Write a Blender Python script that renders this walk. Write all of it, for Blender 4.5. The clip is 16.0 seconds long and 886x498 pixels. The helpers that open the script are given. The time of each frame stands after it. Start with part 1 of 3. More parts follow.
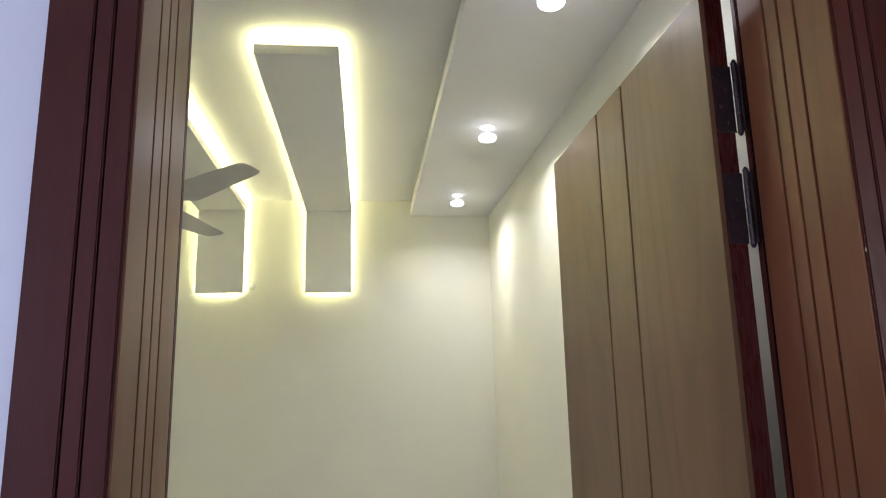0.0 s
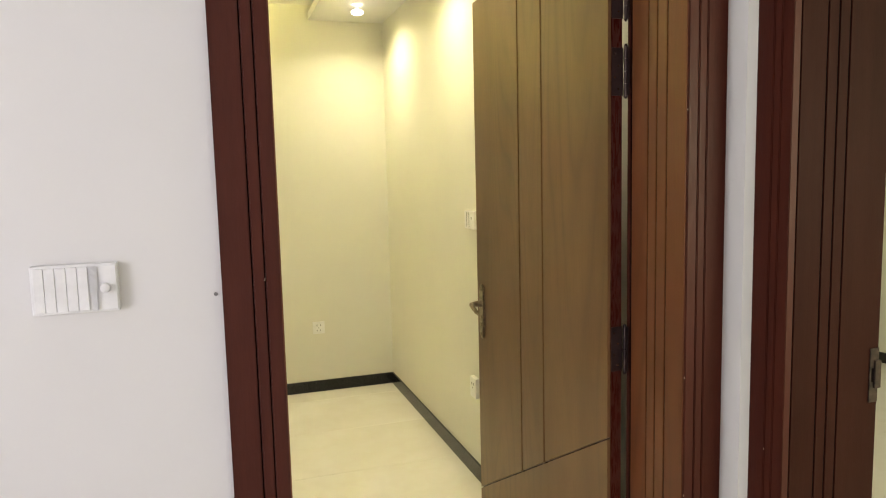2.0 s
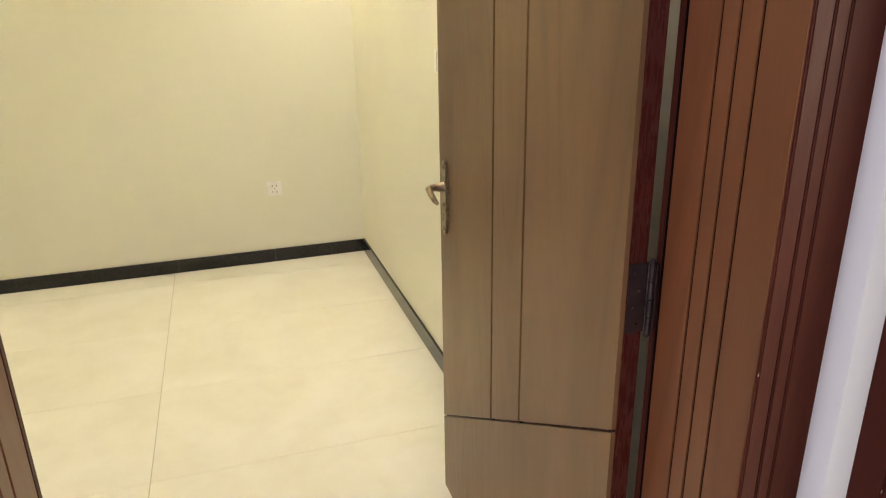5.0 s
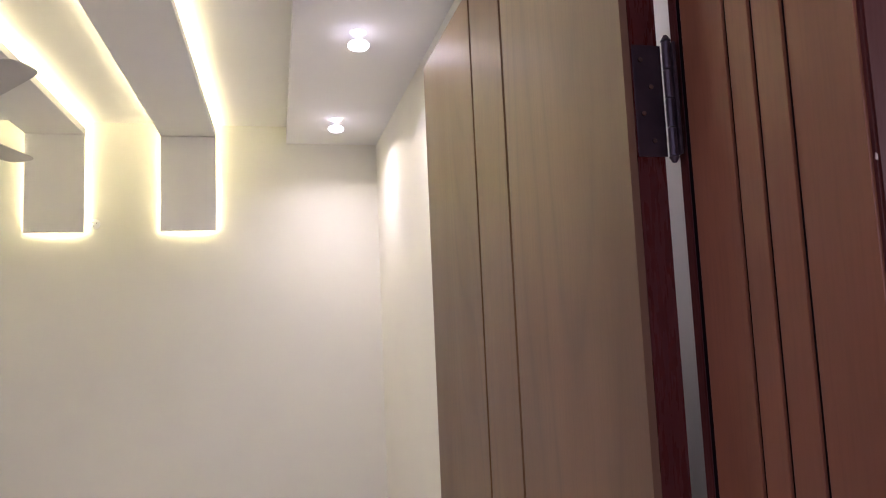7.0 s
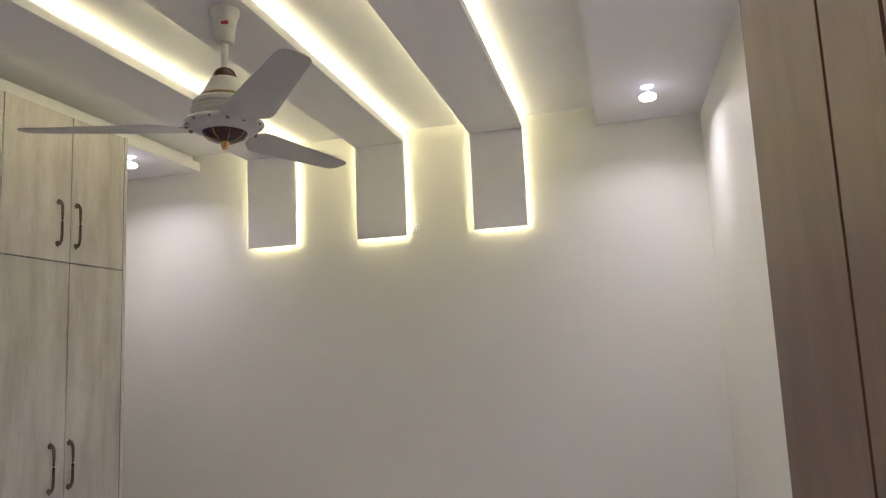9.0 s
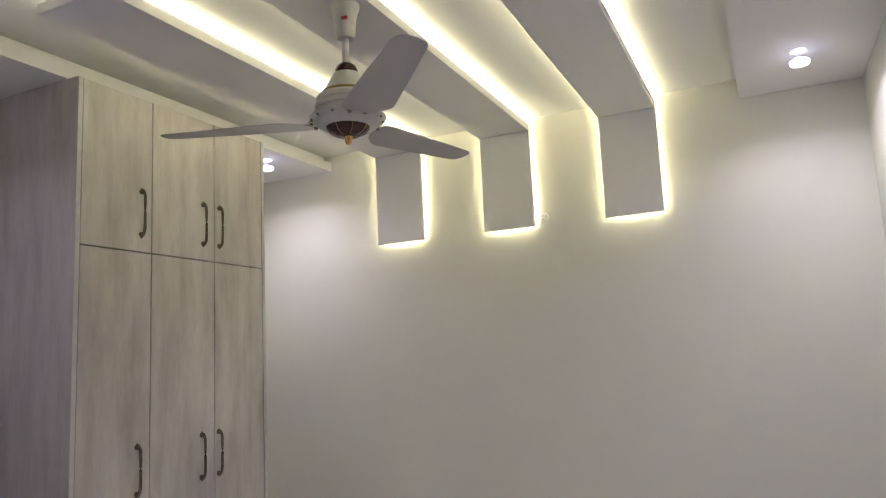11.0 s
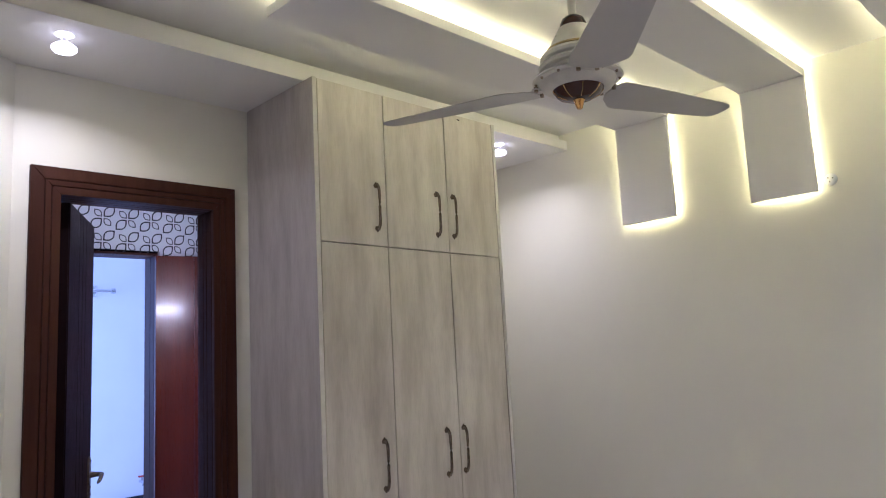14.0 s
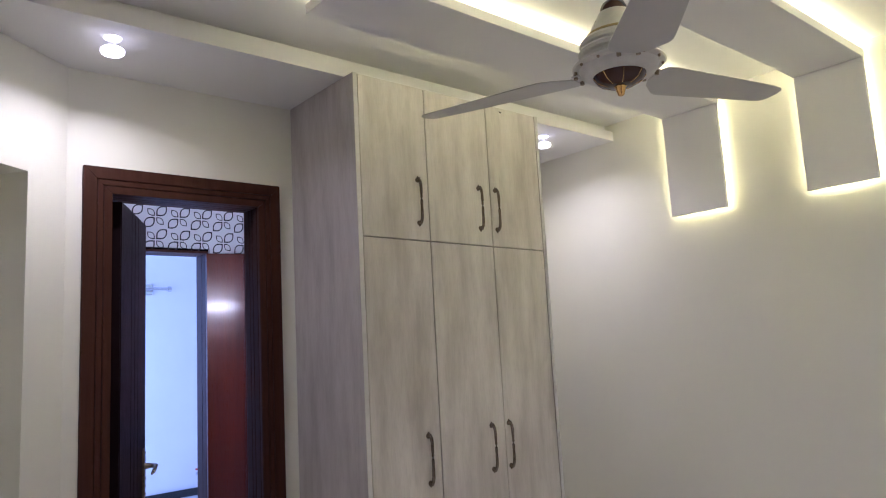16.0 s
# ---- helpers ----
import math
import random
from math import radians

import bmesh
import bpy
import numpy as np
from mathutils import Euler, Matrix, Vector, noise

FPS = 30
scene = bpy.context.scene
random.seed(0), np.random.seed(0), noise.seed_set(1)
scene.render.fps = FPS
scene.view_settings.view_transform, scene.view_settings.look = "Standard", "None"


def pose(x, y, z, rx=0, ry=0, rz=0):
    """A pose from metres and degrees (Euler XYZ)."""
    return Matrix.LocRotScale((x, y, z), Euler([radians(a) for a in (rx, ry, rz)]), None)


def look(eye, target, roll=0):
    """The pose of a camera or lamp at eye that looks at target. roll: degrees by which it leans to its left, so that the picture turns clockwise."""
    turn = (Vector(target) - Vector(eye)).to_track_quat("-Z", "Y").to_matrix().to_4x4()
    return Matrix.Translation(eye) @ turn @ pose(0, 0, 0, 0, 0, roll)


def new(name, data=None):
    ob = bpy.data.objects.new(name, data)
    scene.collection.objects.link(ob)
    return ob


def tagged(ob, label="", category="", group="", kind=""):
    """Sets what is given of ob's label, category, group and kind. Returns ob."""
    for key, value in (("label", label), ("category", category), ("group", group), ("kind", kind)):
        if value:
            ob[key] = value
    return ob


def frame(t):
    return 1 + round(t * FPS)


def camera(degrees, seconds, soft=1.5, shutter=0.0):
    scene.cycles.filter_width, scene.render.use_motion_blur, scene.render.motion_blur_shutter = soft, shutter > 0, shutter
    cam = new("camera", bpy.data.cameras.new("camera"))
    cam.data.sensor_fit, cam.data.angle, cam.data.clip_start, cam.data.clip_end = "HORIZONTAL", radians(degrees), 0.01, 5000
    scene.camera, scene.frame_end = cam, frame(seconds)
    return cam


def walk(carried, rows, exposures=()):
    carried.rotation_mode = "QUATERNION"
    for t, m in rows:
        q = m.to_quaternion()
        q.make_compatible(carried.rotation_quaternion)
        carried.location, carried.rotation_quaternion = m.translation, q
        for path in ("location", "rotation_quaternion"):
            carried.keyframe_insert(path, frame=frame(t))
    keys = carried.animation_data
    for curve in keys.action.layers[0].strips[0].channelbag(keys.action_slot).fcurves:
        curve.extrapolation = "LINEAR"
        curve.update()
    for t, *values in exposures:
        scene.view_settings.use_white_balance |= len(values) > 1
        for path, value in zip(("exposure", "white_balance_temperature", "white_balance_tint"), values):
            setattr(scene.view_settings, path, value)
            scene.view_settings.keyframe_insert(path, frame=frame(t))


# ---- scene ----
cam = camera(65.6, 16.0, soft=1.1)
PATH = [
    (0, (-0.605, -0.778, 1.464), (-0.383, 1.17, 1.858), -1.3),
    (0.5, (-0.723, -0.985, 1.495), (-0.366, 0.945, 1.88), -2.0),
    (1, (-0.893, -1.14, 1.488), (-0.407, 0.762, 1.869), -2.3),
    (1.5, (-0.97, -1.245, 1.486), (-0.371, 0.661, 1.564), -1.5),
    (2, (-0.975, -1.278, 1.49), (-0.355, 0.612, 1.277), -1.4),
    (2.5, (-1.013, -1.314, 1.494), (-0.382, 0.559, 1.187), -1.4),
    (3, (-1.021, -1.295, 1.481), (-0.428, 0.481, 0.779), -1.3),
    (3.2, (-1.016, -1.271, 1.471), (-0.433, 0.48, 0.7), -1.5),
    (5.3, (-0.551, -0.536, 1.469), (0.025, 1.278, 0.856), -1.1),
    (5.5, (-0.535, -0.507, 1.468), (0.071, 1.345, 1.015), -1.3),
    (6, (-0.511, -0.487, 1.476), (0.141, 1.403, 1.43), -1.6),
    (6.5, (-0.453, -0.443, 1.508), (0.197, 1.438, 1.704), -2.4),
    (7, (-0.391, -0.384, 1.521), (0.082, 1.549, 1.726), -2.5),
    (7.5, (-0.347, -0.259, 1.529), (-0.26, 1.728, 1.741), -2.4),
    (8, (-0.324, -0.125, 1.499), (-0.524, 1.85, 1.74), -2.6),
    (8.5, (-0.299, -0.048, 1.493), (-0.665, 1.903, 1.745), -2.6),
    (9, (-0.276, -0.028, 1.481), (-0.76, 1.894, 1.746), -2.6),
    (11.5, (-0.301, 0.071, 1.471), (-1.253, 1.809, 1.739), -2.8),
    (12, (-0.313, 0.082, 1.475), (-1.395, 1.742, 1.743), -2.8),
    (12.5, (-0.311, 0.092, 1.483), (-1.517, 1.664, 1.753), -2.8),
    (13, (-0.335, 0.134, 1.488), (-1.641, 1.626, 1.754), -3.0),
    (13.5, (-0.383, 0.229, 1.507), (-1.759, 1.658, 1.764), -3.0),
    (14, (-0.418, 0.29, 1.495), (-1.834, 1.677, 1.764), -3.0),
    (14.5, (-0.421, 0.313, 1.488), (-1.874, 1.659, 1.761), -3.0),
    (15, (-0.414, 0.318, 1.485), (-1.895, 1.634, 1.757), -3.0),
    (15.5, (-0.412, 0.319, 1.492), (-1.914, 1.615, 1.754), -3.1),
    (16, (-0.414, 0.323, 1.485), (-1.927, 1.604, 1.752), -3.1),
]
EXPOSURES = [
    (0.0, 0.5, 5300, 18), (0.5, 0.58, 5480, 32), (1.0, 0.7, 6050, 32), (1.5, 0.78, 6700, 18), (2.0, 0.92, 7400, 5), (3.2, 1.15, 7850, 1),
    (5.3, 1.17, 6250, 22), (6.0, 0.96, 5470, 39), (7.0, 0.65, 5350, 40), (8.0, 0.15, 5200, 37), (9.2, 0.08, 5150, 37), (12.5, 0.17, 5020, 35), (16.0, 0.27, 5050, 35),
]
walk(cam, [(t, look(eye, target, roll)) for t, eye, target, roll in PATH], EXPOSURES)

# ---- world, sun, large lights ----
world = bpy.data.worlds.new("world")
scene.world = world
world.use_nodes = True
_wn = world.node_tree.nodes
sky = _wn.new("ShaderNodeTexSky")
sky.sky_type, sky.sun_disc = "NISHITA", False
sky.sun_elevation, sky.sun_rotation = radians(40), radians(200)
world.node_tree.links.new(sky.outputs[0], _wn["Background"].inputs[0])
_wn["Background"].inputs[1].default_value = 0.12

LED_W, SPOT_W = 23.5, 3.0
LED_COL, SPOT_COL, DAY_COL = (0.98, 0.87, 0.33), (1.0, 0.91, 0.70), (0.80, 0.80, 1.0)


def area_lamp(name, m, sx, sy, watts, colour):
    l = bpy.data.lights.new(name, "AREA")
    l.shape, l.size, l.size_y, l.energy, l.color = "RECTANGLE", sx, sy, watts, colour
    ob = new(name, l)
    ob.matrix_world = m
    return ob


# daylight through the hall's window and the far lobby's
area_lamp("hall_window_light", look((-3.56, -2.60, 1.62), (-0.4, -1.95, 1.2)), 1.4, 1.5, 36, DAY_COL)
area_lamp("lobby_window_light", look((-6.6, 0.25, 1.7), (-6.9, 3.0, 1.2)), 1.8, 1.6, 95, (0.42, 0.58, 1.0))
# warm fill added for the next room, whose own source is unseen
area_lamp("side_room_fill_light", look((2.2, -2.85, 1.6), (2.2, 2.0, 1.0)), 1.6, 1.4, 34, (1.0, 0.95, 0.75))


# ---- materials ----
def nodes_of(name):
    m = bpy.data.materials.new(name)
    m.use_nodes = True
    nt = m.node_tree
    return m, nt, nt.nodes["Principled BSDF"]


def ramp(nt, fac, stops):
    r = nt.nodes.new("ShaderNodeValToRGB")
    e = r.color_ramp.elements
    while len(e) < len(stops):
        e.new(0.5)
    for k, (p, c) in enumerate(stops):
        e[k].position, e[k].color = p, (*c, 1)
    nt.links.new(fac, r.inputs[0])
    return r.outputs[0]


def tex(nt, scale, detail=4.0, stretch=(1, 1, 1), rough=0.55, seed=0.0):
    co = nt.nodes.new("ShaderNodeTexCoord")
    mp = nt.nodes.new("ShaderNodeMapping")
    mp.inputs["Scale"].default_value = stretch
    mp.inputs["Location"].default_value = (seed, seed * 0.7, seed * 1.3)
    n = nt.nodes.new("ShaderNodeTexNoise")
    n.inputs["Scale"].default_value, n.inputs["Detail"].default_value = scale, detail
    n.inputs["Roughness"].default_value = rough
    nt.links.new(co.outputs["Object"], mp.inputs[0])
    nt.links.new(mp.outputs[0], n.inputs["Vector"])
    return n.outputs["Fac"]


def mix(nt, fac, a, b, mode="MIX"):
    n = nt.nodes.new("ShaderNodeMix")
    n.data_type, n.blend_type = "RGBA", mode
    for sock, v in ((n.inputs[0], fac), (n.inputs[6], a), (n.inputs[7], b)):
        if isinstance(v, (int, float)):
            sock.default_value = v
        elif isinstance(v, tuple):
            sock.default_value = (*v, 1)
        else:
            nt.links.new(v, sock)
    return n.outputs[2]


def bump(nt, bsdf, height, strength, dist=0.001):
    b = nt.nodes.new("ShaderNodeBump")
    b.inputs["Strength"].default_value, b.inputs["Distance"].default_value = strength, dist
    nt.links.new(height, b.inputs["Height"])
    nt.links.new(b.outputs[0], bsdf.inputs["Normal"])


def paint(name, base, rough=0.6, spread=0.03):
    m, nt, p = nodes_of(name)
    big, fine = tex(nt, 1.3, 5), tex(nt, 90, 3)
    lo = tuple(c * (1 - spread) for c in base)
    hi = tuple(min(1, c * (1 + spread)) for c in base)
    nt.links.new(ramp(nt, big, [(0.3, lo), (0.7, hi)]), p.inputs["Base Color"])
    p.inputs["Roughness"].default_value = rough
    roll = tex(nt, 14, 6, seed=3)
    add = nt.nodes.new("ShaderNodeMath")
    add.operation = "ADD"
    nt.links.new(fine, add.inputs[0])
    nt.links.new(roll, add.inputs[1])
    bump(nt, p, add.outputs[0], 0.07, 0.002)
    return m


def wood(name, dark, light, rough=0.35, coat=0.0, stretch=(16, 16, 0.7), blotch=0.35, spec=0.5):
    """Grain along z in object space."""
    m, nt, p = nodes_of(name)
    grain = tex(nt, 4.0, 8, stretch, 0.65)
    fine = tex(nt, 60.0, 3, stretch, 0.6, 5)
    cloud = tex(nt, 1.6, 3, (1.5, 1.5, 0.8), 0.5, 9)
    c = ramp(nt, grain, [(0.32, dark), (0.5, tuple((a + b) / 2 for a, b in zip(dark, light))), (0.72, light)])
    c = mix(nt, ramp(nt, fine, [(0.36, (0.14,) * 3), (0.52, (0.0,) * 3)]), c, tuple(x * 0.6 for x in dark))
    c = mix(nt, blotch, c, ramp(nt, cloud, [(0.3, tuple(x * 0.75 for x in dark)), (0.75, light)]))
    nt.links.new(c, p.inputs["Base Color"])
    nt.links.new(ramp(nt, fine, [(0.3, (rough + 0.12,) * 3), (0.7, (rough - 0.04,) * 3)]), p.inputs["Roughness"])
    p.inputs["Coat Weight"].default_value, p.inputs["Coat Roughness"].default_value = coat, 0.15
    p.inputs["Specular IOR Level"].default_value = spec
    bump(nt, p, fine, 0.12, 0.0012)
    return m


def veneer(name, dark, light, rough=0.33, spec=0.5, seed=0.0):
    """Crown-cut veneer: arched growth lines along z, broad cloudy sheen."""
    m, nt, p = nodes_of(name)
    field = tex(nt, 1.0, 1.5, (2.6, 2.6, 0.30), 0.45, 2 + seed)
    k = nt.nodes.new("ShaderNodeMath")
    k.operation = "MULTIPLY"
    k.inputs[1].default_value = 26.0
    nt.links.new(field, k.inputs[0])
    arch = nt.nodes.new("ShaderNodeMath")
    arch.operation = "PINGPONG"
    arch.inputs[1].default_value = 0.5
    nt.links.new(k.outputs[0], arch.inputs[0])
    patch = tex(nt, 1.0, 3, (3.0, 3.0, 1.1), 0.5, 14 + seed)
    fine = tex(nt, 40.0, 3, (7, 7, 0.35), 0.6, 5)
    cloud = tex(nt, 1.3, 4, (2.4, 2.4, 0.8), 0.55, 9 + seed)
    mid = tuple((a + b) / 2 for a, b in zip(dark, light))
    c = ramp(nt, cloud, [(0.28, dark), (0.5, mid), (0.74, light)])
    lines = mix(nt, ramp(nt, arch.outputs[0], [(0.0, (0.36,) * 3), (0.14, (0.12,) * 3), (0.34, (0.0,) * 3)]), c, tuple(x * 0.62 for x in dark))
    c = mix(nt, ramp(nt, patch, [(0.38, (0.15,) * 3), (0.56, (1.0,) * 3)]), c, lines)
    c = mix(nt, ramp(nt, fine, [(0.34, (0.22,) * 3), (0.55, (0.0,) * 3)]), c, tuple(x * 0.7 for x in dark))
    nt.links.new(c, p.inputs["Base Color"])
    nt.links.new(ramp(nt, cloud, [(0.3, (rough + 0.07,) * 3), (0.7, (rough - 0.04,) * 3)]), p.inputs["Roughness"])
    p.inputs["Specular IOR Level"].default_value = spec
    bump(nt, p, fine, 0.08, 0.0008)
    return m


def washed(name, dark, light, rough=0.45, spec=0.35):
    """Lime-washed laminate: soft brushed upright patches of grey over cloudy greige."""
    m, nt, p = nodes_of(name)
    brush = tex(nt, 1.0, 5, (15, 15, 2.6), 0.60, 4)
    cloud = tex(nt, 1.0, 4, (4.2, 4.2, 1.7), 0.55, 11)
    fine = tex(nt, 22.0, 4, (9, 9, 1.0), 0.6, 7)
    mid = tuple((a + b) / 2 for a, b in zip(dark, light))
    c = ramp(nt, cloud, [(0.30, dark), (0.48, mid), (0.66, light)])
    c = mix(nt, 0.48, c, ramp(nt, brush, [(0.32, tuple(x * 0.86 for x in dark)), (0.48, mid), (0.62, light), (0.75, tuple(x * 1.04 for x in light))]))
    c = mix(nt, ramp(nt, fine, [(0.36, (0.16,) * 3), (0.52, (0.0,) * 3)]), c, tuple(x * 0.8 for x in dark))
    nt.links.new(c, p.inputs["Base Color"])
    nt.links.new(ramp(nt, brush, [(0.3, (rough + 0.08,) * 3), (0.7, (rough - 0.05,) * 3)]), p.inputs["Roughness"])
    p.inputs["Specular IOR Level"].default_value = spec
    bump(nt, p, fine, 0.06, 0.0006)
    return m


def plain(name, base, rough=0.4, metal=0.0, spread=0.06, scale=30, bumpy=0.05):
    m, nt, p = nodes_of(name)
    n = tex(nt, scale, 4)
    nt.links.new(ramp(nt, n, [(0.3, tuple(c * (1 - spread) for c in base)), (0.7, tuple(min(1, c * (1 + spread)) for c in base))]), p.inputs["Base Color"])
    nt.links.new(ramp(nt, n, [(0.3, (min(1, rough * 1.15),) * 3), (0.7, (rough * 0.9,) * 3)]), p.inputs["Roughness"])
    p.inputs["Metallic"].default_value = metal
    bump(nt, p, n, bumpy, 0.0008)
    return m


def glow(name, colour, strength):
    m, nt, p = nodes_of(name)
    p.inputs["Base Color"].default_value = (0.8, 0.8, 0.8, 1)
    p.inputs["Emission Color"].default_value = (*colour, 1)
    p.inputs["Emission Strength"].default_value = strength
    return m


def marble(name):
    m, nt, p = nodes_of(name)
    info = nt.nodes.new("ShaderNodeObjectInfo")
    co = nt.nodes.new("ShaderNodeTexCoord")
    mp = nt.nodes.new("ShaderNodeVectorMath")
    mp.operation = "ADD"
    sc = nt.nodes.new("ShaderNodeVectorMath")
    sc.operation = "SCALE"
    cx = nt.nodes.new("ShaderNodeCombineXYZ")
    for k in range(3):
        nt.links.new(info.outputs["Random"], cx.inputs[k])
    nt.links.new(cx.outputs[0], sc.inputs[0])
    sc.inputs["Scale"].default_value = 17
    nt.links.new(co.outputs["Object"], mp.inputs[0])
    nt.links.new(sc.outputs[0], mp.inputs[1])
    outs = []
    for s, d in ((2.2, 6), (9, 5), (40, 3)):
        n = nt.nodes.new("ShaderNodeTexNoise")
        n.inputs["Scale"].default_value, n.inputs["Detail"].default_value = s, d
        n.inputs["Distortion"].default_value = 0.8
        nt.links.new(mp.outputs[0], n.inputs["Vector"])
        outs.append(n.outputs["Fac"])
    c = ramp(nt, outs[0], [(0.3, (0.78, 0.75, 0.68)), (0.5, (0.82, 0.80, 0.74)), (0.7, (0.86, 0.84, 0.80))])
    c = mix(nt, 0.22, c, ramp(nt, outs[1], [(0.35, (0.70, 0.66, 0.58)), (0.6, (0.80, 0.78, 0.73))]))
    nt.links.new(c, p.inputs["Base Color"])
    nt.links.new(ramp(nt, outs[1], [(0.3, (0.20,) * 3), (0.7, (0.12,) * 3)]), p.inputs["Roughness"])
    bump(nt, p, outs[2], 0.02, 0.0004)
    return m


WALL = paint("wall_paint", (0.78, 0.768, 0.675), 0.55)
HALLWALL = paint("hall_paint", (0.80, 0.79, 0.77), 0.45)
CEIL = paint("ceiling_paint", (0.80, 0.79, 0.77), 0.7, 0.02)
LEAFWOOD = veneer("door_veneer", (0.122, 0.0585, 0.021), (0.202, 0.103, 0.040), 0.37, 0.55)
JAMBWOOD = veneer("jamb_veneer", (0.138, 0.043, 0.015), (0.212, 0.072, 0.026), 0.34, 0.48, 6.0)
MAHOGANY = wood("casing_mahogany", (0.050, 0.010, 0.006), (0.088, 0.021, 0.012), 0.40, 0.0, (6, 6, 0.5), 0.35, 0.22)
EDGEWOOD = wood("leaf_edge_lacquer", (0.040, 0.0045, 0.0025), (0.070, 0.0095, 0.0050), 0.24, 0.35, (3, 3, 0.3), 0.45, 0.3)
BATHCASE_HEADSHADE = wood("brown_casing_and_head_shade", (0.038, 0.012, 0.007), (0.070, 0.025, 0.014), 0.45, 0.0, (9, 9, 0.5), 0.35, 0.15)
UMBER = wood("umber_jamb_wood", (0.026, 0.009, 0.005), (0.052, 0.019, 0.011), 0.50, 0.0, (9, 9, 0.5), 0.35, 0.10)
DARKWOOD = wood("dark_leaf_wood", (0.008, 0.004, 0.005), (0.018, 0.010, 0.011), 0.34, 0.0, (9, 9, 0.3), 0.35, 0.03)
REDWOOD = wood("red_lacquer_wood", (0.072, 0.0080, 0.0020), (0.122, 0.0170, 0.0042), 0.28, 0.40, (8, 8, 0.3), 0.45, 0.15)
SIDEWOOD = wood("side_jamb_wood", (0.027, 0.0074, 0.0046), (0.045, 0.0132, 0.0085), 0.42, 0.0, (6, 6, 0.4), 0.35, 0.06)
LOCKPLATE = plain("worn_lock_plate", (0.050, 0.033, 0.026), 0.33, 0.5, 0.7, 45, 0.3)
GROOVE = wood("groove_gap_near_black", (0.004, 0.002, 0.002), (0.007, 0.004, 0.004), 0.8, 0.0, (9, 9, 0.5), 0.35, 0.05)
GREYOAK = washed("grey_oak_laminate", (0.45, 0.413, 0.372), (0.69, 0.653, 0.60))
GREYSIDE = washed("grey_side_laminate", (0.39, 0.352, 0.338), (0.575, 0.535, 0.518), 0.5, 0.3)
EDGEBAND = plain("pale_edge_band", (0.62, 0.60, 0.57), 0.4)
BLACKTILE = plain("black_granite", (0.012, 0.012, 0.013), 0.12, 0, 0.5, 160, 0.02)
BRONZE = plain("antique_bronze", (0.20, 0.165, 0.130), 0.24, 1.0, 0.35, 60)
BRASS = plain("aged_brass", (0.30, 0.24, 0.17), 0.30, 1.0, 0.4, 90, 0.2)
GOLD = plain("polished_gold", (0.72, 0.46, 0.14), 0.2, 1.0)
STEEL = plain("dark_hinge_steel", (0.032, 0.018, 0.017), 0.38, 0.4, 0.3)
CHROME = plain("chrome", (0.65, 0.66, 0.68), 0.12, 1.0)
PLASTIC = plain("white_plastic", (0.87, 0.868, 0.86), 0.33)
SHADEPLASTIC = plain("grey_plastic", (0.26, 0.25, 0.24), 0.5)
FANWHITE = plain("fan_enamel", (0.60, 0.58, 0.525), 0.3)
GILT = plain("dull_gilt_band", (0.34, 0.27, 0.12), 0.32, 0.9)
FANBLADE = plain("fan_blade_enamel", (0.52, 0.505, 0.47), 0.42, 0, 0.02, 6, 0.01)
FANBROWN = plain("fan_brown_enamel", (0.055, 0.020, 0.012), 0.2)
RED = plain("red_print", (0.5, 0.05, 0.03), 0.4)
MARBLE = marble("cream_marble_tile")
GROUT = plain("grout", (0.42, 0.37, 0.29), 0.8)
TABLETOP = wood("maroon_table_top", (0.120, 0.030, 0.020), (0.180, 0.055, 0.038), 0.4, 0.0, (0.8, 16, 16))
CHIP = plain("bare_wood_chip", (0.42, 0.32, 0.24), 0.7)
PAPER = plain("paper", (0.82, 0.82, 0.82), 0.7)
INK = plain("ink", (0.30, 0.30, 0.32), 0.7)
LED = glow("led_tape", LED_COL, LED_W)
LEDWALL = glow("led_tape_dim", LED_COL, LED_W * 1.15)
LENS = glow("downlight_lens", (1.0, 0.93, 0.82), 6)
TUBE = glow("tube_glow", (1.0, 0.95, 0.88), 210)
BLACKPRINT = plain("black_print", (0.02, 0.02, 0.03), 0.5)
PAPERWALL = paint("white_wallpaper", (0.74, 0.75, 0.78), 0.5)
GLASS, _gt, _gp = nodes_of("window_glass")
_gp.inputs["Transmission Weight"].default_value, _gp.inputs["Roughness"].default_value = 1.0, 0.0


# ---- building helpers ----
def add_box(bm, x0, y0, z0, x1, y1, z1, bevel=0.0):
    vs = bmesh.ops.create_cube(bm, size=1)["verts"]
    for v in vs:
        v.co = Vector(((x0 + x1) / 2 + v.co.x * (x1 - x0), (y0 + y1) / 2 + v.co.y * (y1 - y0), (z0 + z1) / 2 + v.co.z * (z1 - z0)))
    if bevel:
        es = list({e for v in vs for e in v.link_edges})
        bmesh.ops.bevel(bm, geom=es, offset=bevel, segments=2, affect="EDGES", profile=0.5)


def box(x0, y0, z0, x1, y1, z1, bevel=0.0):
    bm = bmesh.new()
    add_box(bm, x0, y0, z0, x1, y1, z1, bevel)
    return bm


def boxes(rows, bevel=0.0):
    bm = bmesh.new()
    for r in rows:
        add_box(bm, *r, bevel)
    return bm


def add_prism(bm, poly, vec):
    """A flat polygon (world points, any winding) swept along vec."""
    a = [bm.verts.new(Vector(p)) for p in poly]
    b = [bm.verts.new(Vector(p) + Vector(vec)) for p in poly]
    n = len(a)
    fs = [bm.faces.new(a), bm.faces.new(b[::-1])]
    for k in range(n):
        fs.append(bm.faces.new((a[k], b[k], b[(k + 1) % n], a[(k + 1) % n])))
    return fs


